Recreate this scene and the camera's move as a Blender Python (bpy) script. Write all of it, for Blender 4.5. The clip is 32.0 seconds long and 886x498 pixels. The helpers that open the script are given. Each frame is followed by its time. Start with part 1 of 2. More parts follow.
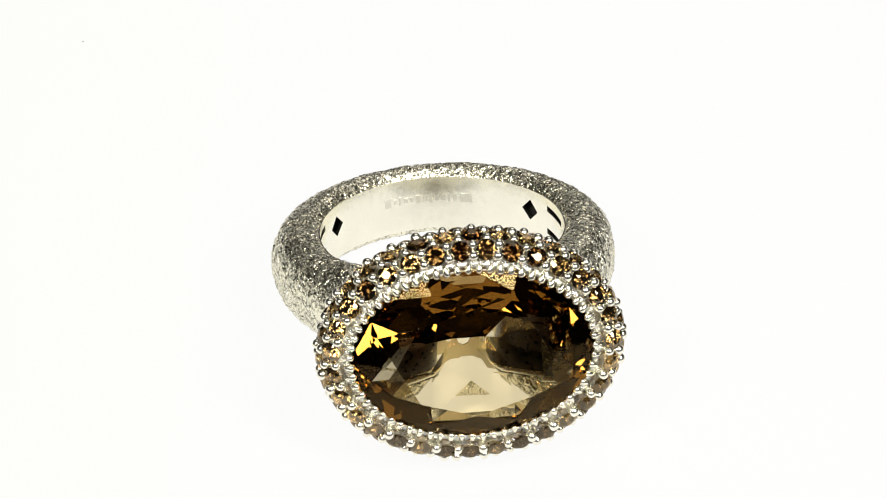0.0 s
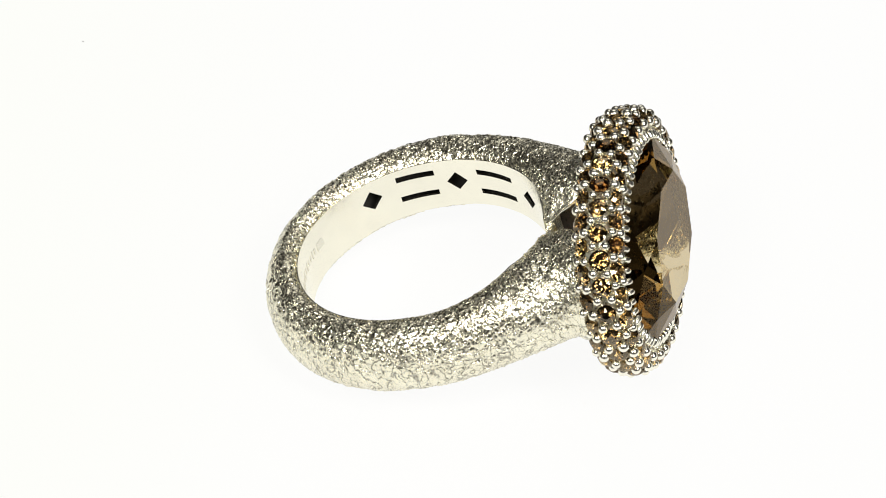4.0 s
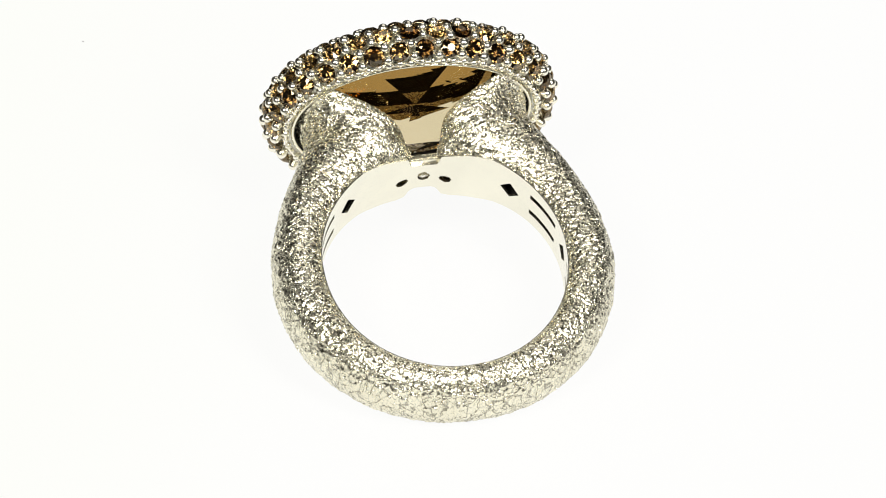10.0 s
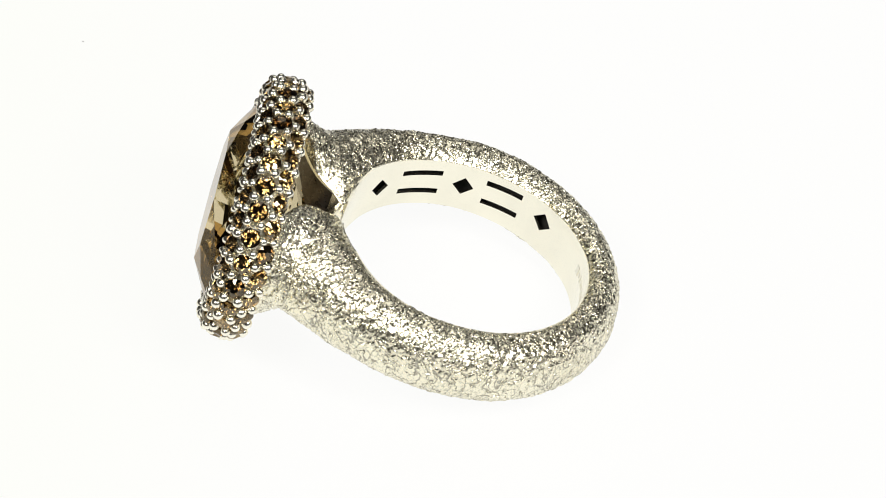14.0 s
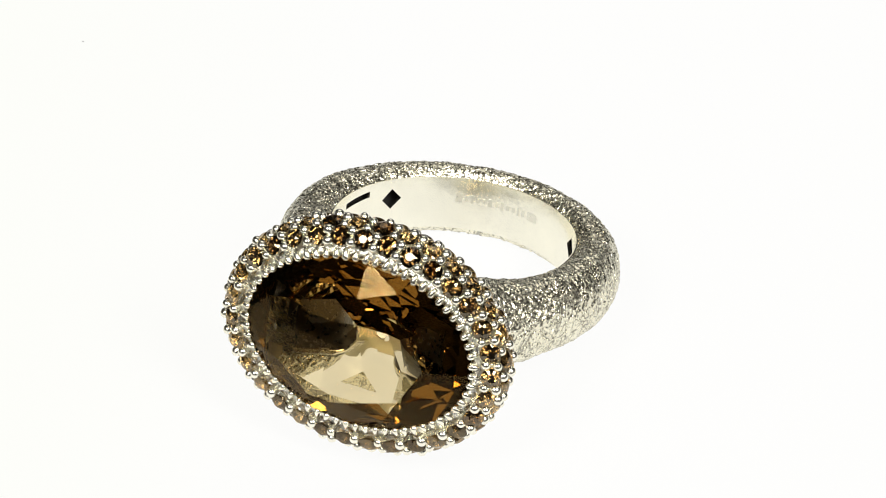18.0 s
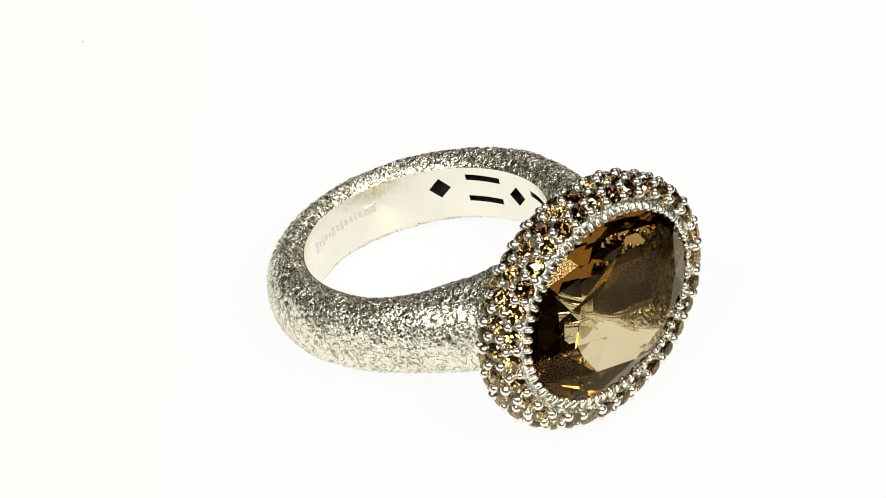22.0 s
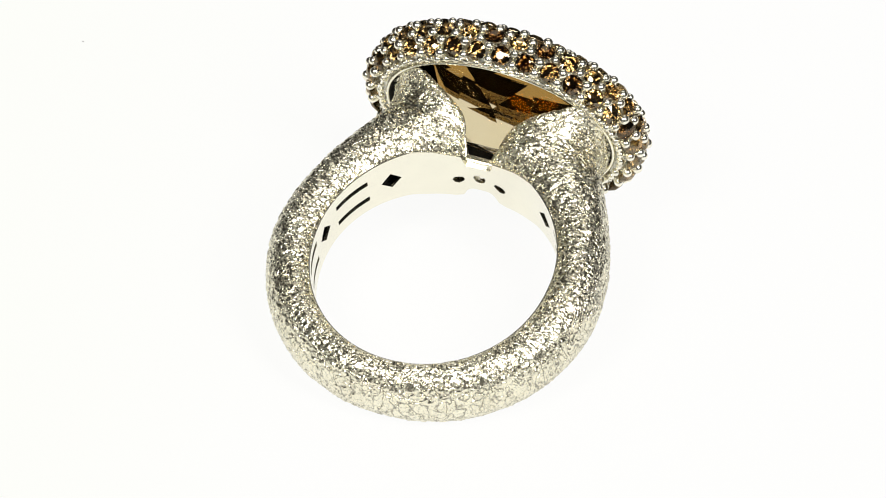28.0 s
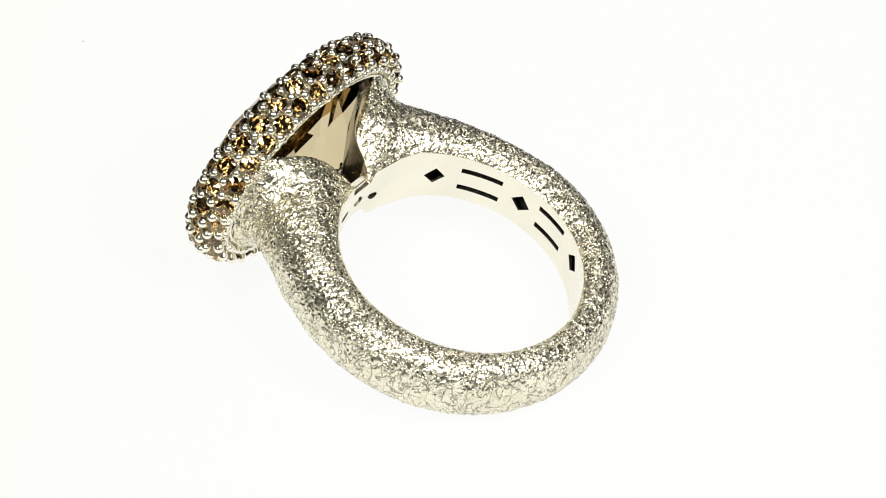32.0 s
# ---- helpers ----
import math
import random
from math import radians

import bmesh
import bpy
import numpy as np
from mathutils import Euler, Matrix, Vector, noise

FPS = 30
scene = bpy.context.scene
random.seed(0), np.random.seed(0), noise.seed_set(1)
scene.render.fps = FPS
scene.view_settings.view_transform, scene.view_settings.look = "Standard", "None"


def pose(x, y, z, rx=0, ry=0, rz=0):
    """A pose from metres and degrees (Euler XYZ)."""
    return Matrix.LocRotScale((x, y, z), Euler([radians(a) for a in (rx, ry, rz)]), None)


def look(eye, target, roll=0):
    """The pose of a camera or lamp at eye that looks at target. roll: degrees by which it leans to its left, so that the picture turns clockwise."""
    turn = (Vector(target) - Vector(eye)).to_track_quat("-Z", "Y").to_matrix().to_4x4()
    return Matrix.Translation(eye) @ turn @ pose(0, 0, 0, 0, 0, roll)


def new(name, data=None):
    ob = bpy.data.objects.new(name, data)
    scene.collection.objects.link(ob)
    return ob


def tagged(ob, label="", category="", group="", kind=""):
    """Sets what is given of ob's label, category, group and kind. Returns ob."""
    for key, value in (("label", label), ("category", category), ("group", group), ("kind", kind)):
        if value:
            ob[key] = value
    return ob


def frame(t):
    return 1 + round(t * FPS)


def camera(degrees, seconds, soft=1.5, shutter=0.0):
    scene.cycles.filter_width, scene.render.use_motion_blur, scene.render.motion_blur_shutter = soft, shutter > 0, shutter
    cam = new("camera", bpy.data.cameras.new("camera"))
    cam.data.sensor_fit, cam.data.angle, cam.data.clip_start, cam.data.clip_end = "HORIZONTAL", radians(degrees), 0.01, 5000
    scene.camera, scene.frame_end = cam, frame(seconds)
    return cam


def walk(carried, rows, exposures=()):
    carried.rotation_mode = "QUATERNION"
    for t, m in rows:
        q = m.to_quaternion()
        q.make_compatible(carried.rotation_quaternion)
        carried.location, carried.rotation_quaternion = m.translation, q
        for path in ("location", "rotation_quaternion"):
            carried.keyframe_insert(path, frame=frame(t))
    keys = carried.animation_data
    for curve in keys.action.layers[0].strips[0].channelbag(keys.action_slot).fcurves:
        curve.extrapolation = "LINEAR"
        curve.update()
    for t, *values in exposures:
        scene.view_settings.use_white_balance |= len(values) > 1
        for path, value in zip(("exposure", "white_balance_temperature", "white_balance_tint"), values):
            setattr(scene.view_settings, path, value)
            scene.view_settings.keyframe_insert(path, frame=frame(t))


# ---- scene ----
# ---------------------------------------------------------------- camera
MM = 0.001
ELEV, DIST = radians(40.1), 0.4474
EYE = (0.0, -DIST * math.cos(ELEV), DIST * math.sin(ELEV))
cam = camera(8.0, 32.0, soft=0.95)
STILL = look(EYE, (0, 0, 0), roll=0.51)
walk(cam, [(0.0, STILL), (32.0, STILL)])

# turntable: one turn in 19.69 s, the big stone faces the camera at FACING
TURN_RATE, FACING = 18.285, 19.29
TABLE_Z = -6.4 * MM

# ---------------------------------------------------------------- light
world = bpy.data.worlds.new("studio")
scene.world = world
world.use_nodes = True
world.node_tree.nodes["Background"].inputs[0].default_value = (0.75, 0.78, 0.82, 1)
world.node_tree.nodes["Background"].inputs[1].default_value = 0.05


def softbox(name, eye, target, size, power, tint):
    lamp = bpy.data.lights.new(name, "AREA")
    lamp.shape, lamp.size, lamp.energy, lamp.color = "SQUARE", size, power, tint
    ob = new(name, lamp)
    ob.matrix_world = look(eye, target)
    return ob


softbox("softbox_lamp", (-0.3, -0.42, 0.6), (0, 0, 0), 0.26, 5.0, (1.0, 0.97, 0.9))
softbox("softbox_lamp", (0.4, -0.4, 0.55), (0, 0, 0), 0.26, 5.2, (1.0, 0.97, 0.92))
softbox("softbox_lamp", (0.08, 0.55, 0.6), (0, 0, 0), 0.6, 1.2, (1.0, 0.98, 0.94))
softbox("softbox_lamp", (0.27, -0.3, 0.74), (0, 0, 0), 0.12, 1.8, (1.0, 0.98, 0.94))
scene.view_settings.exposure = 0.0

# ---------------------------------------------------------------- materials


def material(name):
    m = bpy.data.materials.new(name)
    m.use_nodes = True
    nt = m.node_tree
    return m, nt, nt.nodes["Principled BSDF"]


def node(nt, kind, **inputs):
    n = nt.nodes.new(kind)
    for key, value in inputs.items():
        n.inputs[key.replace("_", " ")].default_value = value
    return n


def ramp(nt, source, stops):
    r = nt.nodes.new("ShaderNodeValToRGB")
    while len(r.color_ramp.elements) < len(stops):
        r.color_ramp.elements.new(0.5)
    for el, (pos, col) in zip(r.color_ramp.elements, stops):
        el.position, el.color = pos, (*col, 1) if len(col) == 3 else col
    nt.links.new(source, r.inputs[0])
    return r


def grey(v):
    return (v, v, v)


def metal(name, colour, rough, grain=0.0, bump=0.0, scale=3000, wear=0.06):
    m, nt, b = material(name)
    b.inputs["Metallic"].default_value = 1.0
    co = nt.nodes.new("ShaderNodeTexCoord")
    n1 = node(nt, "ShaderNodeTexNoise", Scale=260.0, Detail=3.0)
    nt.links.new(co.outputs["Object"], n1.inputs["Vector"])
    c = ramp(nt, n1.outputs["Fac"], [(0.3, tuple(x * (1 - wear) for x in colour)), (0.7, colour)])
    nt.links.new(c.outputs[0], b.inputs["Base Color"])
    n2 = node(nt, "ShaderNodeTexNoise", Scale=float(scale), Detail=4.0)
    nt.links.new(co.outputs["Object"], n2.inputs["Vector"])
    rr = ramp(nt, n2.outputs["Fac"], [(0.3, grey(max(rough - grain, 0.02))), (0.7, grey(rough + grain))])
    nt.links.new(rr.outputs[0], b.inputs["Roughness"])
    if bump:
        bp = node(nt, "ShaderNodeBump", Strength=1.0, Distance=bump)
        nt.links.new(n2.outputs["Fac"], bp.inputs["Height"])
        nt.links.new(bp.outputs[0], b.inputs["Normal"])
    return m


def bark_metal():
    """White gold with a hammered, crinkled bark finish: small plates between wavy creases."""
    m, nt, b = material("bark_finish_white_gold")
    b.inputs["Metallic"].default_value = 1.0
    co = nt.nodes.new("ShaderNodeTexCoord")

    def maths(kind, x, y=None, z=None):
        n = nt.nodes.new("ShaderNodeMath")
        n.operation = kind
        for i, v in enumerate((x, y, z)):
            if isinstance(v, float):
                n.inputs[i].default_value = v
            elif v is not None:
                nt.links.new(v, n.inputs[i])
        return n.outputs[0]

    def warped(source, size, amount):
        n = node(nt, "ShaderNodeTexNoise", Scale=size, Detail=2.0)
        nt.links.new(co.outputs["Object"], n.inputs["Vector"])
        v = nt.nodes.new("ShaderNodeVectorMath")
        v.operation = "MULTIPLY_ADD"
        v.inputs[1].default_value = (amount, amount, amount)
        nt.links.new(n.outputs["Color"], v.inputs[0])
        nt.links.new(source, v.inputs[2])
        return v.outputs[0]

    wavy = warped(warped(co.outputs["Object"], 520.0, 0.0012), 1700.0, 0.0003)
    # wrinkles are longer across the band than along it
    turn = nt.nodes.new("ShaderNodeMapping")
    turn.inputs["Rotation"].default_value = (0.45, 0.35, 0.2)
    turn.inputs["Scale"].default_value = (0.9, 0.9, 0.6)
    nt.links.new(wavy, turn.inputs["Vector"])
    plates = node(nt, "ShaderNodeTexVoronoi", Scale=2300.0)
    plates.feature = "DISTANCE_TO_EDGE"
    nt.links.new(turn.outputs[0], plates.inputs["Vector"])
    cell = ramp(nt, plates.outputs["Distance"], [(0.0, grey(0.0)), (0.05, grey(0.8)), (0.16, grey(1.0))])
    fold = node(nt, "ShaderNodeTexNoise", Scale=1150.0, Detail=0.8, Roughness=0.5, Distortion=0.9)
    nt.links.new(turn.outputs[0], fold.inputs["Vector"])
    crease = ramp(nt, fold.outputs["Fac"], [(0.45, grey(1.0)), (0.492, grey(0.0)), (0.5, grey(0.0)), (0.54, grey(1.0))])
    fine = node(nt, "ShaderNodeTexNoise", Scale=5200.0, Detail=2.0, Roughness=0.55)
    nt.links.new(co.outputs["Object"], fine.inputs["Vector"])
    height = maths("MULTIPLY", cell.outputs[0], 0.3)
    height = maths("MULTIPLY_ADD", crease.outputs[0], 0.6, height)
    height = maths("MULTIPLY_ADD", fine.outputs["Fac"], 0.04, height)
    height = maths("MULTIPLY_ADD", fold.outputs["Fac"], 0.8, height)
    bp = node(nt, "ShaderNodeBump", Strength=1.0, Distance=0.00007)
    nt.links.new(height, bp.inputs["Height"])
    nt.links.new(bp.outputs[0], b.inputs["Normal"])
    tone = node(nt, "ShaderNodeTexNoise", Scale=320.0, Detail=4.0)
    nt.links.new(co.outputs["Object"], tone.inputs["Vector"])
    c = ramp(nt, tone.outputs["Fac"], [(0.3, (0.87, 0.82, 0.64)), (0.7, (0.955, 0.915, 0.735))])
    # the creases' shade is painted in: base colour multiplied darker along them
    crease_shade = ramp(nt, maths("MULTIPLY", ramp(nt, plates.outputs["Distance"], [(0.0, grey(0.45)), (0.05, grey(1.0))]).outputs[0], crease.outputs[0]), [(0.0, grey(0.35)), (0.5, grey(1.0))])
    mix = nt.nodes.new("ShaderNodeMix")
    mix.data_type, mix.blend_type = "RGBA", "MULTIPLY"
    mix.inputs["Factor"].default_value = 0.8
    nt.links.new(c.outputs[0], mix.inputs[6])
    nt.links.new(crease_shade.outputs[0], mix.inputs[7])
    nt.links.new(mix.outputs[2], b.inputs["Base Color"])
    rr = ramp(nt, fine.outputs["Fac"], [(0.35, grey(0.21)), (0.7, grey(0.31))])
    nt.links.new(rr.outputs[0], b.inputs["Roughness"])
    return m


def gem(name, tint, dark, ior, varied=False, edge=4.0, deep=None):
    """Clear coloured stone; deep is the colour that light takes on at each bounce inside."""
    m, nt, b = material(name)
    nt.nodes.remove(b)
    if deep:
        g = node(nt, "ShaderNodeBsdfRefraction", Roughness=0.0, IOR=ior)
        bounce = node(nt, "ShaderNodeBsdfGlossy", Roughness=0.0, Color=(*deep, 1))
        fresnel = node(nt, "ShaderNodeFresnel", IOR=ior)
        clear = nt.nodes.new("ShaderNodeMixShader")
        nt.links.new(fresnel.outputs[0], clear.inputs[0])
        nt.links.new(g.outputs[0], clear.inputs[1])
        nt.links.new(bounce.outputs[0], clear.inputs[2])
    else:
        g = clear = node(nt, "ShaderNodeBsdfGlass", Roughness=0.0, IOR=ior)
    gloss = node(nt, "ShaderNodeBsdfGlossy", Roughness=0.0)
    facing = node(nt, "ShaderNodeLayerWeight", Blend=0.5)
    power = nt.nodes.new("ShaderNodeMath")
    power.operation = "POWER"
    power.inputs[1].default_value = edge
    nt.links.new(facing.outputs["Facing"], power.inputs[0])
    mix = nt.nodes.new("ShaderNodeMixShader")
    nt.links.new(power.outputs[0], mix.inputs[0])
    nt.links.new(clear.outputs[0], mix.inputs[1])
    nt.links.new(gloss.outputs[0], mix.inputs[2])
    nt.links.new(mix.outputs[0], nt.nodes["Material Output"].inputs["Surface"])
    if varied:
        info = nt.nodes.new("ShaderNodeObjectInfo")
        c = ramp(nt, info.outputs["Random"], [(0.0, dark), (0.5, tint), (1.0, tuple(min(1, x * 1.25) for x in tint))])
    else:
        co = nt.nodes.new("ShaderNodeTexCoord")
        n1 = node(nt, "ShaderNodeTexNoise", Scale=180.0, Detail=2.0)
        nt.links.new(co.outputs["Object"], n1.inputs["Vector"])
        c = ramp(nt, n1.outputs["Fac"], [(0.3, dark), (0.7, tint)])
    nt.links.new(c.outputs[0], g.inputs["Color"])
    return m


def light_table():
    m, nt, b = material("back_lit_white_acrylic")
    co = nt.nodes.new("ShaderNodeTexCoord")
    n1 = node(nt, "ShaderNodeTexNoise", Scale=14.0, Detail=2.0)
    nt.links.new(co.outputs["Object"], n1.inputs["Vector"])
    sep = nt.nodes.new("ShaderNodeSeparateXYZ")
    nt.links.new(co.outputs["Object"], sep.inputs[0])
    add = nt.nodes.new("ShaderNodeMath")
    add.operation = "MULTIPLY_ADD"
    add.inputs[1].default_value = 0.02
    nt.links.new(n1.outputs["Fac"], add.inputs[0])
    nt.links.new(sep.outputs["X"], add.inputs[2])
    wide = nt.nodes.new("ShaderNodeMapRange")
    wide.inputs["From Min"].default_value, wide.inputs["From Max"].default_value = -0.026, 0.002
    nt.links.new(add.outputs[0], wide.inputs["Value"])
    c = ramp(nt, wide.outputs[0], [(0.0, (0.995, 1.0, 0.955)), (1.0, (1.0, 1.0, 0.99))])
    b.inputs["Base Color"].default_value = (0.03, 0.03, 0.03, 1)
    b.inputs["Roughness"].default_value = 0.5
    b.inputs["Specular IOR Level"].default_value = 0.1
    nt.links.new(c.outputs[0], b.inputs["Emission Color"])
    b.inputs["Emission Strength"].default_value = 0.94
    return m


def paint(name, lo, hi, scale=3.0, rough=0.7):
    m, nt, b = material(name)
    co = nt.nodes.new("ShaderNodeTexCoord")
    n1 = node(nt, "ShaderNodeTexNoise", Scale=scale, Detail=5.0)
    nt.links.new(co.outputs["Object"], n1.inputs["Vector"])
    c = ramp(nt, n1.outputs["Fac"], [(0.3, lo), (0.7, hi)])
    nt.links.new(c.outputs[0], b.inputs["Base Color"])
    b.inputs["Roughness"].default_value = rough
    return m


BARK = bark_metal()
POLISHED = metal("polished_white_gold", (0.975, 0.94, 0.81), 0.24, 0.04)
LINER = metal("satin_white_gold", (0.95, 0.918, 0.77), 0.22, 0.05, 0.00001, 2500)
CAST = metal("rough_cast_white_gold", (0.95, 0.92, 0.8), 0.62, 0.08, 0.00004, 2500)
FROST = metal("frosted_white_gold", (0.96, 0.945, 0.88), 0.27, 0.09, 0.0002, 3000)
# gold darkened in its colour for the shade behind the big stone
UNDER = metal("shade_dark_gold", (0.075, 0.06, 0.045), 0.32, 0.1)
# near-black paint for the shade behind the slots and round the big stone
SHADE_BLACK = paint("recess_shade_black", (0.012, 0.011, 0.01), (0.02, 0.018, 0.015), 900.0, 0.9)
STAMP = metal("stamped_gold", (0.86, 0.83, 0.7), 0.3, 0.1)
QUARTZ = gem("smoky_quartz", (0.89, 0.83, 0.67), (0.87, 0.8, 0.63), 1.545, False, 7.0, (0.49, 0.34, 0.15))
BROWN = gem("brown_diamond", (0.74, 0.65, 0.485), (0.47, 0.385, 0.27), 2.3, True, 9.0)
ACRYLIC = light_table()
WALL = paint("grey_studio_paint", (0.03, 0.029, 0.027), (0.042, 0.041, 0.039))
FLOOR = paint("grey_studio_floor", (0.1, 0.1, 0.1), (0.14, 0.14, 0.135), 6.0)
CABINET = paint("white_laminate", (0.7, 0.7, 0.69), (0.78, 0.78, 0.77), 5.0, 0.4)
GRIT = paint("dark_grit", (0.03, 0.025, 0.02), (0.06, 0.05, 0.04), 9000.0)


def mesh_of(name, bm, mat, smooth=False):
    me = bpy.data.meshes.new(name)
    bm.to_mesh(me)
    bm.free()
    me.materials.append(mat)
    if smooth:
        me.polygons.foreach_set("use_smooth", [True] * len(me.polygons))
    return me


def part(name, bm, mat, parent, label="", smooth=False):
    me = bm if isinstance(bm, bpy.types.Mesh) else mesh_of(name, bm, mat, smooth)
    ob = new(name, me)
    ob.parent = parent
    if label:
        ob["label"] = label
    return ob


def grid_mesh(name, pts, mat, close_u=False, close_v=False, smooth=True):
    """A mesh over an array of points (nu, nv, 3)."""
    nu, nv = pts.shape[:2]
    idx = np.arange(nu * nv).reshape(nu, nv)
    if close_u:
        idx = np.vstack([idx, idx[:1]])
    if close_v:
        idx = np.hstack([idx, idx[:, :1]])
    f = np.stack([idx[:-1, :-1], idx[1:, :-1], idx[1:, 1:], idx[:-1, 1:]], -1).reshape(-1, 4)
    me = bpy.data.meshes.new(name)
    me.from_pydata(pts.reshape(-1, 3).tolist(), [], f.tolist())
    me.materials.append(mat)
    if smooth:
        me.polygons.foreach_set("use_smooth", [True] * len(me.polygons))
    me.update()
    return me


def box(x0, y0, z0, x1, y1, z1, bevel=0.0):
    bm = bmesh.new()
    bmesh.ops.create_cube(bm, size=1)
    for v in bm.verts:
        v.co = Vector((x0 + (v.co.x + 0.5) * (x1 - x0), y0 + (v.co.y + 0.5) * (y1 - y0), z0 + (v.co.z + 0.5) * (z1 - z0)))
    if bevel:
        bmesh.ops.bevel(bm, geom=bm.edges[:], offset=bevel, segments=2, affect="EDGES")
    return bm


# ---------------------------------------------------------------- the studio
def setting(name, bm, mat, label, category):
    return tagged(new(name, mesh_of(name, bm, mat)), label, category, kind="structure")


setting("floor", box(-0.75, -0.75, -0.4, 0.75, 0.75, -0.35), FLOOR, "grey painted studio floor under the light table", "floor")
setting("ceiling", box(-0.75, -0.75, 1.0, 0.75, 0.75, 1.05), WALL, "grey painted studio ceiling", "ceiling")
setting("wall_north", box(-0.75, 0.75, -0.35, 0.75, 0.8, 1.0), WALL, "grey painted plain studio wall", "wall")
setting("wall_south", box(-0.75, -0.8, -0.35, 0.75, -0.75, 1.0), WALL, "grey painted plain studio wall", "wall")
setting("wall_east", box(0.75, -0.75, -0.35, 0.8, 0.75, 1.0), WALL, "grey painted plain studio wall", "wall")
setting("wall_west", box(-0.8, -0.75, -0.35, -0.75, 0.75, 1.0), WALL, "grey painted plain studio wall", "wall")

table = tagged(new("light_table"), "white back-lit acrylic table on which the ring turns", "table", kind="structure")
table.location = (0, 0, TABLE_Z)
part("base", box(-0.05, -0.046, -0.35 - TABLE_Z, 0.05, 0.055, -0.0101, 0.002), CABINET, table, "white laminate cabinet")
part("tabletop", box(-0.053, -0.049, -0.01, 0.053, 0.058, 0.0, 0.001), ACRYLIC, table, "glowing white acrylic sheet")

# ---------------------------------------------------------------- the ring
TILT = 15.3
HOLE = (0.12 * MM, 1.0 * MM, -0.93 * MM)
ring = tagged(new("ring"), "white gold ring with oval smoky quartz on a white table", "ring")
BODY = Matrix.Translation(HOLE) @ pose(0, 0, 0, -TILT)


def placed(ob, m=Matrix.Identity(4)):
    ob.matrix_local = BODY @ m
    return ob


# -- shank: a rounded section that runs from one shoulder round the back to the other
R_IN, R_LINER, BAND_Z, SAG = 8.65, 1.95, -0.25, 0.024


def droop(x, y):
    """The band hangs a little lower at the back, and lower on one side than on the other."""
    return SAG * np.maximum(y, 0) + 0.27 * np.clip(-x / 9, 0, 1) * np.clip((y + 9.5) / 6, 0, 1)


def stations():
    rows = []
    for deg in range(0, 101, 10):
        a = radians(deg)
        k = deg / 100
        rout = 11.97 + 0.17 * math.sin(a) ** 2
        rows.append((R_IN * math.sin(a), R_IN * math.cos(a), rout * math.sin(a), rout * math.cos(a), 2.58 + 0.1 * k))
    for deg, ox, oy, h in ((112, 11.53, -4.0, 2.75), (130, 10.36, -7.15, 2.92), (150, 9.0, -9.75, 3.25), (172, 8.2, -11.55, 3.6)):
        a = radians(deg)
        rows.append((R_IN * math.sin(a), R_IN * math.cos(a), ox, oy, h))
    rows += [(1.35, -9.9, 8.05, -12.4, 3.8), (2.2, -11.6, 8.1, -13.1, 4.1), (5.0, -13.3, 8.4, -13.9, 4.4)]
    return np.array(rows)


def smooth_rows(rows, n):
    """Catmull-Rom through the rows, evenly along the outer edge."""
    d = np.r_[0, np.cumsum(np.hypot(np.diff((rows[:, 0] + rows[:, 2]) / 2), np.diff((rows[:, 1] + rows[:, 3]) / 2)))]
    p = np.vstack([2 * rows[0] - rows[1], rows, 2 * rows[-1] - rows[-2]])
    out = []
    for s in np.linspace(0, d[-1], n):
        i = min(np.searchsorted(d, s, "right") - 1, len(rows) - 2)
        t = (s - d[i]) / (d[i + 1] - d[i])
        p0, p1, p2, p3 = p[i:i + 4]
        out.append(0.5 * (2 * p1 + (p2 - p0) * t + (2 * p0 - 5 * p1 + 4 * p2 - p3) * t * t + (3 * p1 - p0 - 3 * p2 + p3) * t ** 3))
    return np.array(out)


def mirrored(rows):
    left = rows[:0:-1].copy()
    left[:, 0] *= -1
    left[:, 2] *= -1
    return np.vstack([left, rows])


HALF = smooth_rows(stations(), 420)
HALF[:, 0:2] *= np.maximum(1, (R_IN + 0.03) / np.hypot(HALF[:, 0], HALF[:, 1]))[:, None]
NP = 111


def profile():
    """Half-round section, evenly spaced from the upper inner rim over the outside to the lower inner rim."""
    ex, b0 = 2.1, math.acos(-0.69)
    ang = np.linspace(b0, -b0, 2001)
    c, s = np.cos(ang), np.sin(ang)
    r = (np.abs(c) ** ex + np.abs(s) ** ex) ** (-1 / ex)
    rho, zed = c * r, s * r
    rho = np.where(rho < 0, rho / abs(rho.min()) * 0.42, rho * 0.58) + 0.42
    along = np.r_[0, np.cumsum(np.hypot(np.diff(rho) * 3.3, np.diff(zed) * 2.6))]
    at = np.linspace(0, along[-1], NP)
    return np.interp(at, along, rho), np.interp(at, along, zed)


RHO, ZED = profile()


def flare(a, k):
    """The hole opens a little towards its upper edge (k = 1) at the back of the band."""
    return np.maximum(np.cos(a), 0) ** 1.5 * (0.5 + 0.14 * np.clip((k + 1) / 2, 0, 1) ** 4)


def lift(y):
    """Height of the upper rim over the even band: it dips at the bridge and rises to the big stone."""
    return np.interp(-y, [7.3, 8.1, 8.65, 9.2, 9.9, 11.6, 13.3], [0.0, -0.45, -1.15, -0.95, -0.5, 0.1, 0.3])


def lift_low(y):
    """Rise of the lower rim round the bridge."""
    return np.interp(-y, [7.0, 7.7, 8.3, 8.65, 9.2, 9.9, 11.6], [0.0, 0.15, 0.6, 1.0, 1.2, 1.3, 0.9])


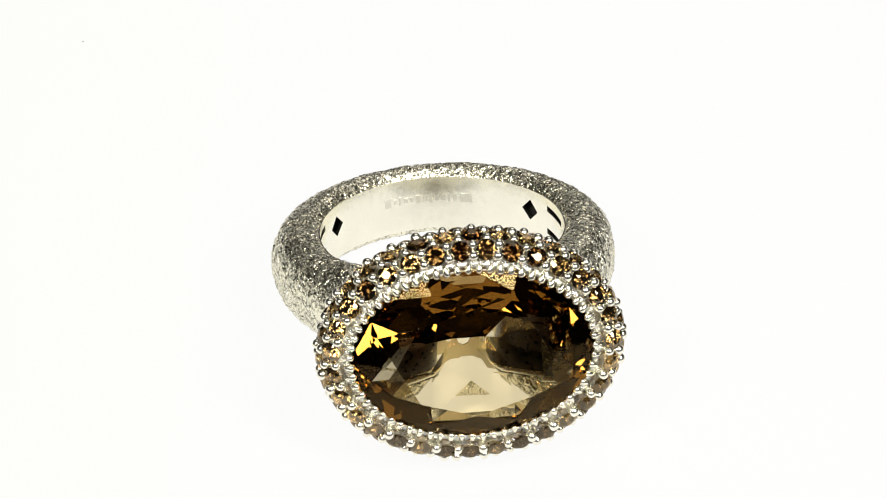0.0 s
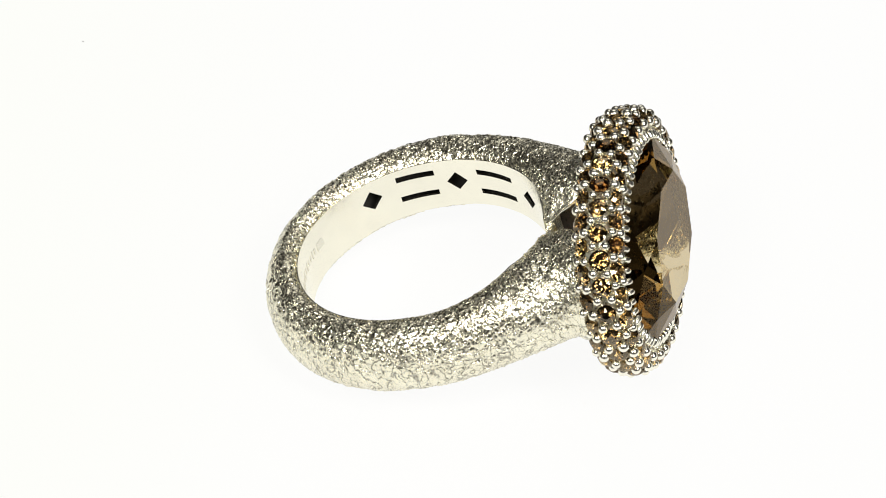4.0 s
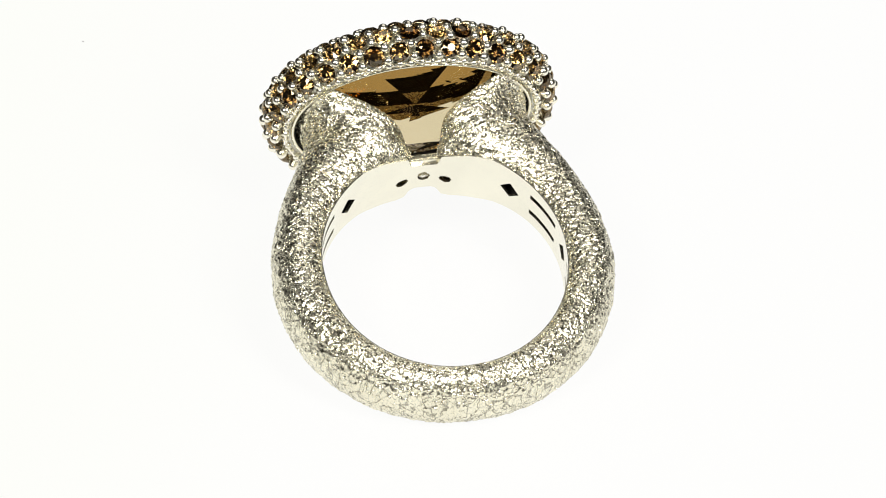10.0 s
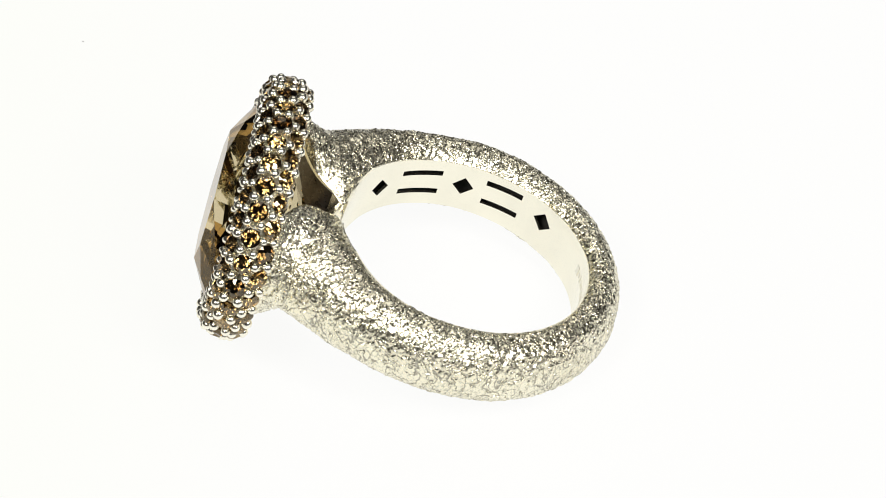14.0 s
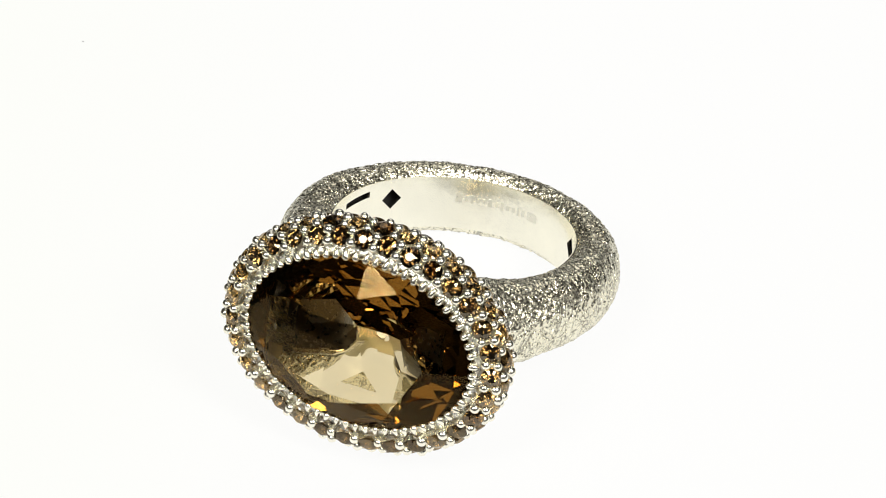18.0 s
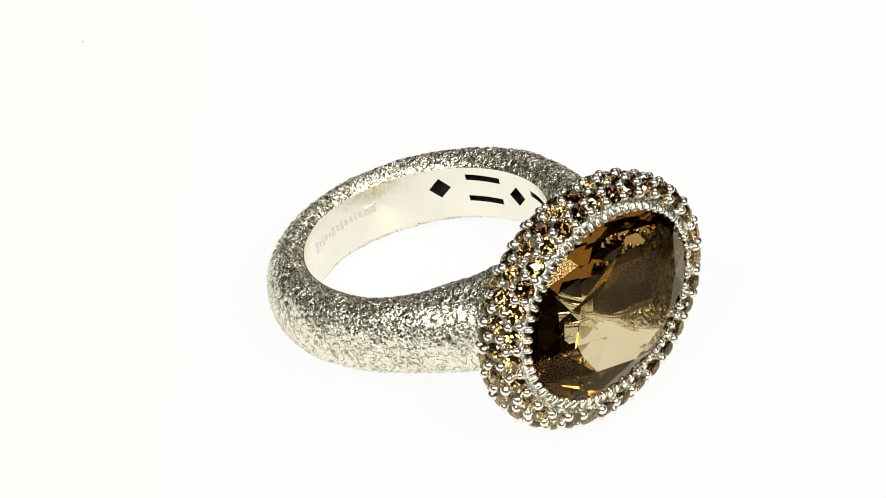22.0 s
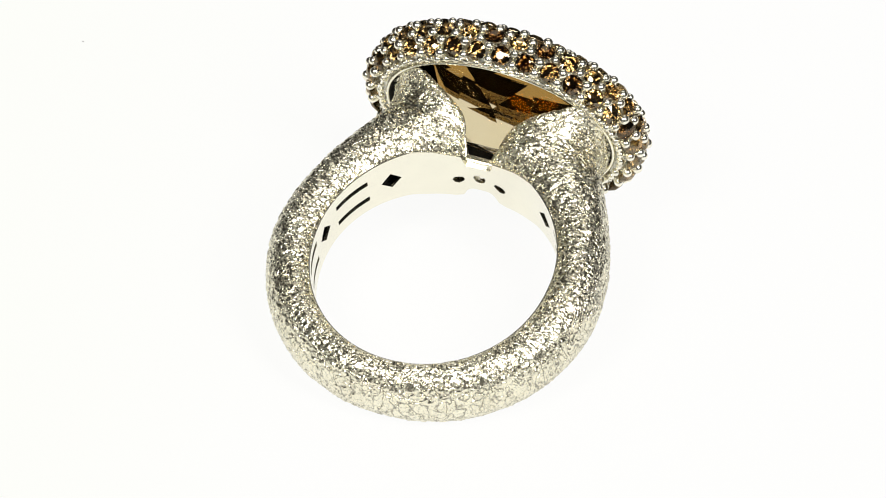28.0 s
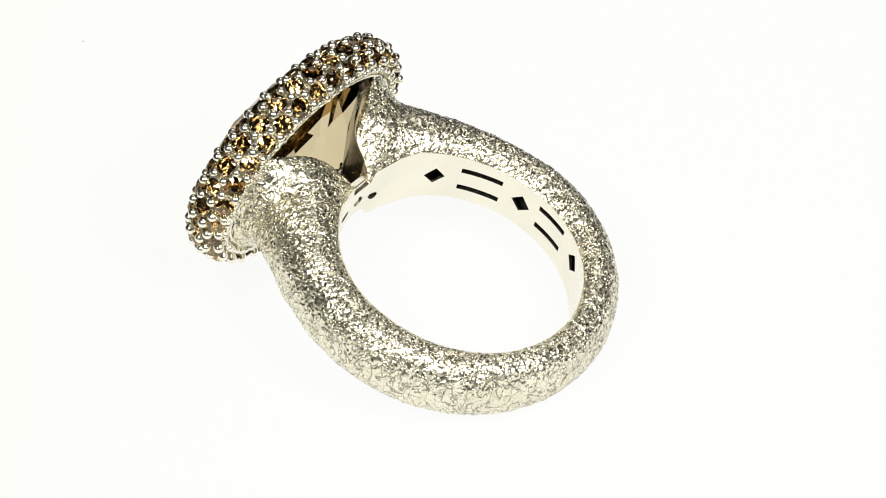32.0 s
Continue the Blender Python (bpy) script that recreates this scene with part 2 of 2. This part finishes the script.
def shank_points(rows):
    inn, out, h = rows[:, None, 0:2], rows[:, None, 2:4], rows[:, None, 4]
    xy = inn + (out - inn) * RHO[None, :, None]
    # the shoulders round over towards the big stone
    edge = np.clip(1 - RHO / 0.45, 0, 1)[None, :]
    side = np.arctan2(rows[:, None, 0], rows[:, None, 1])
    xy = xy + np.stack([np.sin(side), np.cos(side)], -1) * (flare(side, ZED[None, :] / abs(ZED[0])) * edge)[..., None]
    roll = np.where(ZED[None, :] > 0, 1.0, 1 + 0.15 * np.clip((-9.0 - rows[:, None, 1]) / 2.0, 0, 1))
    z = h * ZED[None, :] * roll + np.where(ZED[None, :] > 0, lift(rows[:, None, 1]) * edge ** 1.5, lift_low(rows[:, None, 1]) * edge) + BAND_Z - droop(xy[..., 0], xy[..., 1])
    return np.concatenate([xy, z[..., None]], -1)


def build_shank():
    rows = mirrored(HALF)
    pts = shank_points(rows)
    du = np.gradient(pts, axis=0)
    dv = np.gradient(pts, axis=1)
    nrm = np.cross(dv, du)
    nrm /= np.linalg.norm(nrm, axis=-1, keepdims=True) + 1e-9
    mid = np.concatenate([(rows[:, None, 0:2] + rows[:, None, 2:4]) / 2, np.full((len(rows), 1, 1), BAND_Z)], -1)
    if ((pts - mid) * nrm).sum() < 0:
        nrm = -nrm
    flat = pts.reshape(-1, 3)
    hgt = np.empty(len(flat))
    for i, p in enumerate(flat):
        v = Vector(p)
        w = v + 0.45 * noise.noise_vector(v * 1.1) + 0.16 * noise.noise_vector(v * 3.1)
        far = noise.voronoi(w * 2.1)[0]
        cell = min(1.0, (far[1] - far[0]) * 2.6)
        ridge = 1 - min(1.0, abs(noise.noise(w * 1.2 + Vector((7, 3, 1)))) * 5.0)
        vein = 1 - min(1.0, abs(noise.noise(w * 2.3 + Vector((1, 9, 4)))) * 4.0)
        hgt[i] = 0.06 * cell - 0.07 * ridge - 0.045 * vein + 0.03 * noise.noise(w * 5.2) + 0.06 * noise.noise(v * 0.5)
    edge = np.minimum(1, np.minimum(np.arange(NP), np.arange(NP)[::-1]) / 4)
    pts = pts + nrm * (hgt.reshape(pts.shape[:2]) * edge[None, :])[..., None]
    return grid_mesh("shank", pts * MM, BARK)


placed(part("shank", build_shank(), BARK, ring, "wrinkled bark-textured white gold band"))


def face_strip(rows, ks, name, mat):
    """Strips of the shoulder's face towards the big stone; ks: (height, depth) pairs."""
    under = np.clip((-9.0 - rows[:, 1]) / 2.0, 0, 1)
    up = rows[:, 4] * abs(ZED[0]) * 0.985 + lift(rows[:, 1])
    down = rows[:, 4] * abs(ZED[0]) * 0.985 * (1 + 0.15 * under) - lift_low(rows[:, 1])
    pts = np.stack([np.stack([rows[:, 0] + (rows[:, 2] - rows[:, 0]) * d, rows[:, 1] + (rows[:, 3] - rows[:, 1]) * d,
                              (up if k > 0 else down) * k + BAND_Z], -1) for k, d in ks], 1)
    return grid_mesh(name, pts * MM, mat)


START = int(np.argmax(HALF[:, 1] < -8.75))
LEFT = HALF[START:].copy()
LEFT[:, [0, 2]] *= -1
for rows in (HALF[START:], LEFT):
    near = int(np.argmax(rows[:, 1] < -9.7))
    # the face behind the stone has its shade in the colour; the lip stays bright
    placed(part("shoulder_face", face_strip(rows[near:], ((0.86, 0.0), (0, 0.01), (-0.86, 0.0)), "shoulder_face", UNDER), UNDER, ring, "inner face of the shoulder, coloured dark as in shade"))
    placed(part("shoulder_lip", face_strip(rows[:near + 1], ((0.86, 0.0), (0, 0.002), (-0.86, 0.0)), "shoulder_lip", LINER), LINER, ring, "smooth lip between shoulder and inner band"))
    for sign in (1, -1):
        placed(part("shoulder_rim", face_strip(rows, ((sign, 0.02), (sign * 0.97, -0.012), (sign * 0.9, -0.014), (sign * 0.85, 0.004)), "shoulder_rim", POLISHED), POLISHED, ring, "polished edge of the shoulder"))


# -- liner with pierced slots and lozenges
from mathutils.geometry import delaunay_2d_cdt

HOLES = []


def slot_z(deg):
    return -0.1 + 0.3 * math.cos(radians(deg)) + 0.2 * max(0.0, math.cos(radians(deg)))


for side in (1, -1):
    for deg in (51.5, 93.5, 137.5):
        m = slot_z(deg)
        HOLES.append([(side * deg - 5.2, m), (side * deg, m + 0.78), (side * deg + 5.2, m), (side * deg, m - 0.78)])
    for lo, hi in ((64.8, 83.2), (104.7, 125.3)):
        for z in (0.86, -0.86):
            p, q = slot_z(lo) + z, slot_z(hi) + z
            HOLES.append([(side * lo, p - 0.22), (side * hi, q - 0.22), (side * hi, q + 0.22), (side * lo, p + 0.22)])
for deg, mid, tall in ((169.6, -0.8, 0.42), (180, -0.2, 1.0), (190.4, -0.8, 0.42)):
    HOLES.append([(deg + 3.1 * math.cos(k * math.pi / 4), mid + tall * math.sin(k * math.pi / 4)) for k in range(8)])


def inside(poly, x, y):
    hit = False
    for (x0, y0), (x1, y1) in zip(poly, poly[1:] + poly[:1]):
        if (y0 > y) != (y1 > y) and x < x0 + (y - y0) / (y1 - y0) * (x1 - x0):
            hit = not hit
    return hit


ON_HOLE = HALF[HALF[:, 1] > -8.58]
ANGLES = np.degrees(np.arctan2(ON_HOLE[:, 0], ON_HOLE[:, 1]))
WIDTHS = ON_HOLE[:, 4] * abs(ZED[0]) * 1.03


def build_liner():
    pts, edges = [], []
    # unrolled from the front (0) round the back (180) to the front (360)
    flat = []
    for h in HOLES:
        h = [((x + 180), y) for x, y in h]
        mid = sum(x for x, _ in h) / len(h)
        shift = 360 * math.floor(mid / 360)
        flat.append([(x - shift, y) for x, y in h])
    extra = [[(x + 360, y) for x, y in h] for h in flat if min(x for x, _ in h) < 0]
    extra += [[(x - 360, y) for x, y in h] for h in flat if max(x for x, _ in h) > 340]
    flat += extra
    step = 1.0
    cols = np.arange(-20, 364.01, step)
    for x in cols:
        for z in BAND_Z + np.linspace(-R_LINER, R_LINER, 7):
            pts.append(Vector((x * 0.15, z)))
    for h in flat:
        k = len(pts)
        dense = []
        for (x0, y0), (x1, y1) in zip(h, h[1:] + h[:1]):
            n = max(1, int(abs(x1 - x0) / 2))
            dense += [(x0 + (x1 - x0) * i / n, y0 + (y1 - y0) * i / n) for i in range(n)]
        pts += [Vector((x * 0.15, y)) for x, y in dense]
        edges += [(k + i, k + (i + 1) % len(dense)) for i in range(len(dense))]
    vs, _, fs, *_ = delaunay_2d_cdt(pts, edges, [], 0, 1e-5)
    bm = bmesh.new()
    made = []
    for v in vs:
        a = radians(v.x / 0.15 - 180)
        turn = abs((math.degrees(a) + 180) % 360 - 180)
        wide = np.interp(turn, ANGLES, WIDTHS)
        y = v.y - BAND_Z
        k = min(1, abs(y) / R_LINER) ** 4 * (wide / R_LINER - 1) * y / wide + y / wide
        # the upper edge steps down to a slim bridge under the big stone
        low = -wide + float(np.interp(turn, [146, 154, 167, 171, 173.5, 176], [0.0, -0.2, -0.3, -0.1, 0.6, 0.8]))
        top = wide + float(lift(R_IN * math.cos(a))) - 0.85 * min(max((turn - 172.3) / 1.0, 0), 1)
        r = R_IN + float(flare(a, k))
        made.append(bm.verts.new((r * math.sin(a), r * math.cos(a), BAND_Z + low + (top - low) * (k + 1) / 2)))
    for f in fs:
        cx = sum(vs[i].x for i in f) / len(f) / 0.15
        cy = sum(vs[i].y for i in f) / len(f)
        if -20 <= cx < 340 and not any(inside(h, cx, cy) for h in flat):
            bm.faces.new([made[i] for i in f])
    bmesh.ops.delete(bm, geom=[v for v in bm.verts if not v.link_faces], context="VERTS")
    bmesh.ops.remove_doubles(bm, verts=bm.verts[:], dist=0.01)
    bmesh.ops.recalc_face_normals(bm, faces=bm.faces[:])
    for v in bm.verts:
        v.co.z -= float(droop(v.co.x, v.co.y))
    rim = [e for e in bm.edges if e.is_boundary]
    back = bmesh.ops.duplicate(bm, geom=bm.verts[:] + bm.edges[:] + bm.faces[:])
    outer = [v for v in back["geom"] if isinstance(v, bmesh.types.BMVert)]
    walls = bmesh.ops.extrude_edge_only(bm, edges=rim)
    outer += [v for v in walls["geom"] if isinstance(v, bmesh.types.BMVert)]
    for v in outer:
        k = 1 + 0.22 / math.hypot(v.co.x, v.co.y)
        v.co.x *= k
        v.co.y *= k
    bmesh.ops.remove_doubles(bm, verts=outer, dist=0.005)
    bmesh.ops.recalc_face_normals(bm, faces=bm.faces[:])
    for v in bm.verts:
        v.co *= MM
    bm.normal_update()
    for f in bm.faces:
        c = f.calc_center_median()
        f.smooth = abs(f.normal.x * c.x + f.normal.y * c.y) > 0.9 * math.hypot(c.x, c.y)
        # the outside is left as cast
        f.material_index = 1 if f.normal.x * c.x + f.normal.y * c.y > 0.5 * math.hypot(c.x, c.y) else 0
    for e in bm.edges:
        e.smooth = all(f.smooth for f in e.link_faces)
    return bm


liner = placed(part("liner", build_liner(), LINER, ring, "smooth satin inner band pierced with slots and lozenges"))
liner.data.materials.append(CAST)


bar = box(-1.35, -9.35, 0.3, 1.35, -8.8, 1.0, 0.12)
for v in bar.verts:
    v.co *= MM
placed(part("bridge", bar, LINER, ring, "satin bar between the shoulders"))


# black channel behind the slots; its colour stands for the shadow in them
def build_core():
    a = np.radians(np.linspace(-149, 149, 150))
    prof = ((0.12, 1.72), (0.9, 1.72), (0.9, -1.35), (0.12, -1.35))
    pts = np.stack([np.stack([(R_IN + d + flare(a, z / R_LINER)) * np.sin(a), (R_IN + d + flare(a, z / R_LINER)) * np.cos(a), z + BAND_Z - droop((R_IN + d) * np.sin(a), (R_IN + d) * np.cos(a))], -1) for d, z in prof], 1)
    return grid_mesh("hollow_core", pts * MM, SHADE_BLACK, smooth=False)


placed(part("hollow_core", build_core(), SHADE_BLACK, ring, "black strip painted as the shade behind the pierced openings"))


def build_marks():
    """Worn unreadable stamp inside the back of the band, as plain bars."""
    widths = [0.5, 0.22, 0.18, 0.3, 0.2, 0.34, 0.26, 0.2, 0.3, 0.24, 0.18, 0.28, 0.95]
    heights = [0.36, 0.2, 0.32, 0.2, 0.2, 0.3, 0.22, 0.34, 0.2, 0.2, 0.32, 0.24, 0.33]
    x = -3.1
    for w, h in zip(widths, heights):
        a = (x + w / 2) / R_IN
        bm = box(-w / 2, -0.018, -h, w / 2, 0.018, h, 0.014)
        for v in bm.verts:
            v.co *= MM
        m = Matrix.Rotation(-a, 4, "Z") @ Matrix.Translation((0, (R_IN + float(flare(a, 0.08))) * MM, -0.08 * MM)) @ pose(0, 0, 0, -3)
        placed(part("stamped_mark", bm, STAMP, ring), m)
        x += w + 0.17


build_marks()

# -- halo round the big stone
HALO_A, HALO_B, HALO_Y, HALO_Z, HALO_X = 9.35, 7.2, -14.7, -0.32, 0.12


def oval(n, d, shift=0.0):
    """n points evenly along the oval at the offset d, with their outward ways: x, z, nx, nz."""
    t = np.linspace(0, 2 * math.pi, 2001)
    nx, nz = np.cos(t) / HALO_A, np.sin(t) / HALO_B
    ln = np.hypot(nx, nz)
    nx, nz = nx / ln, nz / ln
    x, z = HALO_A * np.cos(t) + nx * d, HALO_B * np.sin(t) + nz * d
    s = np.r_[0, np.cumsum(np.hypot(np.diff(x), np.diff(z)))]
    at = (np.arange(n) + shift) / n * s[-1] % s[-1]
    return [np.interp(at, s, c) for c in (x, z, nx, nz)]


TUBE_D, TUBE_Y = 0.98, 1.42


def section(g):
    g = radians(g)
    return TUBE_D * math.cos(g), HALO_Y - TUBE_Y * math.sin(g)


def halo_matrix(x, z, nx, nz, g, lift=0.0):
    """Pose on the halo whose z axis points out of its surface at the section angle g."""
    d, y = section(g)
    gr = radians(g)
    c, s = math.cos(gr) / TUBE_D, math.sin(gr) / TUBE_Y
    k = math.hypot(c, s)
    out = Vector((nx * c / k, -s / k, nz * c / k))
    base = Vector((x, y, z)) + out * lift
    along = Vector((-nz, 0, nx))
    third = out.cross(along)
    m = Matrix((along, third, out)).transposed().to_4x4()
    m.translation = base * MM
    return Matrix.Translation((HALO_X * MM, 0, HALO_Z * MM)) @ m


def ring_sweep(name, prof, mat, n=160):
    """Sweep of (offset, y) pairs round the oval."""
    cols = []
    for d, y in prof:
        x, z, nx, nz = oval(n, 0)
        cols.append(np.stack([x + nx * d + HALO_X, np.full(n, y), z + nz * d + HALO_Z], -1))
    return grid_mesh(name, np.stack(cols, 1) * MM, mat, close_u=True, close_v=True)


tube = [((TUBE_D - 0.52) * math.cos(radians(g)), HALO_Y - (TUBE_Y - 0.52) * math.sin(radians(g))) for g in range(-100, 101, 10)]
tube += [(-0.35, HALO_Y - 1.32), (-0.6, HALO_Y - 1.5), (-0.95, HALO_Y - 1.5), (-1.05, HALO_Y - 1.1), (-0.85, HALO_Y), (-0.45, HALO_Y + 1.1)]
placed(part("halo", ring_sweep("halo", tube, FROST), FROST, ring, "frosted white gold halo set with small brown stones"))
cup = [(-0.82, HALO_Y + 0.3), (-0.82, HALO_Y + 1.4), (-0.72, HALO_Y + 1.5), (-0.6, HALO_Y + 1.42), (-0.55, HALO_Y + 0.4)]
placed(part("gallery_cup", ring_sweep("gallery_cup", cup, LINER), LINER, ring, "smooth cup wall under the halo"))
# added black band: darkens the stone like the shaded gap inside the halo
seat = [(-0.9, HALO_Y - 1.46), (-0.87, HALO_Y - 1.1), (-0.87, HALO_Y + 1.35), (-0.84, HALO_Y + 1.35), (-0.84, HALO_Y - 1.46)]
placed(part("stone_seat", ring_sweep("stone_seat", seat, SHADE_BLACK), SHADE_BLACK, ring, "black band added round the big stone as the shade of its setting"))
wire = [(-0.15 + 0.1 * math.cos(k * math.pi / 4), HALO_Y + 1.5 + 0.1 * math.sin(k * math.pi / 4)) for k in range(8)]
placed(part("gallery_wire", ring_sweep("gallery_wire", wire, POLISHED), POLISHED, ring, "polished wire under the halo"))
post = bmesh.new()
bmesh.ops.create_cone(post, segments=8, radius1=0.15 * MM, radius2=0.13 * MM, depth=0.6 * MM, cap_ends=True)
bmesh.ops.rotate(post, verts=post.verts[:], matrix=Matrix.Rotation(math.pi / 2, 3, "X"))
POST = mesh_of("gallery_post", post, POLISHED, True)
for x, z, nx, nz in zip(*oval(44, -0.05)):
    placed(part("gallery_post", POST, POLISHED, ring), Matrix.Translation(Vector((x + HALO_X, HALO_Y + 1.3, z + HALO_Z)) * MM))


def brilliant(n, table, crown, tiers, girdle=0.03, keel=0.0, turn=0.0):
    """Brilliant of radius 1 with the table up; tiers: (radius, depth, corners, turn) below the girdle, the last depth at the culet."""
    bm = bmesh.new()
    for i in range(n):
        a = 2 * math.pi * i / n + turn
        bm.verts.new((table * math.cos(a), table * math.sin(a), crown))
        b = a + math.pi / n
        r = (1 + table) / 2
        top = crown * (1 - (r - table) / (1 - table)) * 1.12
        bm.verts.new((r * math.cos(b) * 1.03, r * math.sin(b) * 1.03, top))
    for i in range(2 * n):
        a = math.pi * i / n + turn
        for z in (girdle, -girdle):
            bm.verts.new((math.cos(a), math.sin(a), z))
    for r, depth, corners, offset in tiers:
        if r == 0:
            bm.verts.new((keel, 0, -depth))
            bm.verts.new((-keel, 0, -depth))
        else:
            for i in range(corners):
                b = 2 * math.pi * (i + offset) / corners + turn
                bm.verts.new((r * math.cos(b), r * math.sin(b), -depth))
    bmesh.ops.convex_hull(bm, input=bm.verts[:])
    bmesh.ops.delete(bm, geom=[v for v in bm.verts if not v.link_faces], context="VERTS")
    bmesh.ops.dissolve_limit(bm, angle_limit=radians(0.6), verts=bm.verts[:], edges=bm.edges[:])
    return bm


def big_stone():
    bm = brilliant(8, 0.64, 0.26, ((0.82, 0.3, 8, 0.5), (0.46, 0.6, 8, 0.0), (0, 0.81, 0, 0)), 0.02, 0.14, 0.0)
    for v in bm.verts:
        x, y, z = v.co
        v.co = Vector((x * 8.5 + HALO_X, HALO_Y - 1.6 - z * 6.3, y * 6.3 + HALO_Z)) * MM
    bmesh.ops.recalc_face_normals(bm, faces=bm.faces[:])
    return bm


placed(part("center_stone", big_stone(), QUARTZ, ring, "large oval faceted smoky brown quartz"))


def sphere(r, sub=2, squash=1.0):
    bm = bmesh.new()
    bmesh.ops.create_icosphere(bm, subdivisions=sub, radius=r * MM)
    for v in bm.verts:
        v.co.z *= squash
    return bm


small = brilliant(8, 0.42, 0.36, ((0.5, 0.46, 8, 0.5), (0, 0.86, 0, 0)))
for v in small.verts:
    v.co *= 0.73 * MM
SMALL = mesh_of("small_stone", small, BROWN)


def prong():
    """Round bead on a stalk that widens downwards."""
    bm = sphere(0.345, 3)
    for v in bm.verts:
        if v.co.z < 0:
            k = -v.co.z / (0.345 * MM)
            v.co.z *= 2.6
            v.co.x *= 1 + 0.25 * k
            v.co.y *= 1 + 0.25 * k
    return bm


def claw():
    """Small claw that lies outwards from its bead at the big stone's edge."""
    bm = sphere(0.28, 3)
    for v in bm.verts:
        if v.co.x > 0:
            v.co.x *= 1.9
            v.co.y *= 0.86
            v.co.z -= 0.12 * MM * v.co.x / (0.5 * MM)
    return bm


BEAD = mesh_of("prong_bead", prong(), POLISHED, True)
CLAW = mesh_of("claw", claw(), POLISHED, True)
GRAIN = mesh_of("rim_bead", sphere(0.3, 3), POLISHED, True)
rng = random.Random(5)
COUNT = 31
# three staggered rows; two prongs hold each pair of neighbours in a row
for g, shift in ((66, 0.1), (11, 0.6), (-44, 0.1)):
    d, _ = section(g)
    for x, z, nx, nz in zip(*oval(COUNT, d, shift)):
        m = halo_matrix(x, z, nx, nz, g + rng.uniform(-2, 2), 0.13) @ pose(0, 0, 0, rng.uniform(-7, 7), rng.uniform(-7, 7), rng.uniform(0, 90)) @ Matrix.Scale(rng.uniform(0.94, 1.05), 4)
        placed(part("small_stone", SMALL, BROWN, ring), m)
    for off in (18, -18):
        d, _ = section(g + off)
        for x, z, nx, nz in zip(*oval(COUNT, d, shift + 0.5)):
            m = halo_matrix(x, z, nx, nz, g + off + rng.uniform(-4, 4), 0.21 + rng.uniform(-0.07, 0.06)) @ Matrix.Translation((rng.uniform(-0.1, 0.1) * MM, 0, 0)) @ Matrix.Scale(rng.uniform(0.9, 1.14), 4)
            placed(part("prong_bead", BEAD, POLISHED, ring), m)
# claws round the big stone
for x, z, nx, nz in zip(*oval(63, -0.9)):
    spot = Vector((x + HALO_X, HALO_Y - 1.72 + rng.uniform(-0.04, 0.04), z + HALO_Z)) * MM
    axes = Matrix((Vector((nx, 0, nz)), Vector((-nz, 0, nx)), Vector((0, -1, 0)))).transposed().to_4x4()
    axes.translation = spot
    placed(part("claw", CLAW, POLISHED, ring), axes @ Matrix.Rotation(rng.uniform(-0.2, 0.2), 4, "Z") @ Matrix.Scale(rng.uniform(0.9, 1.1), 4))
for x, z, nx, nz in zip(*oval(66, -0.16)):
    m = Matrix.Translation(Vector((x + HALO_X, HALO_Y + 1.42 + rng.uniform(-0.04, 0.04), z + HALO_Z)) * MM) @ Matrix.Scale(rng.uniform(0.75, 1.1), 4)
    placed(part("rim_bead", GRAIN, POLISHED, ring), m)

# -- a grain of dust on the table
speck = new("dust_speck", mesh_of("dust_speck", sphere(0.05, 1, 0.6), GRIT, True))
speck.location = (-27.16 * MM, 31.4 * MM, TABLE_Z + 0.02 * MM)
tagged(speck, "tiny dark grain of dust on the white table", "dust")


# ---------------------------------------------------------------- the turning ring
def motions():
    rows = []
    for k in range(65):
        t = k * 0.5
        rows.append((t, pose(0, 0, 0, 0, 0, TURN_RATE * (t - FACING))))
    walk(ring, rows)


motions()
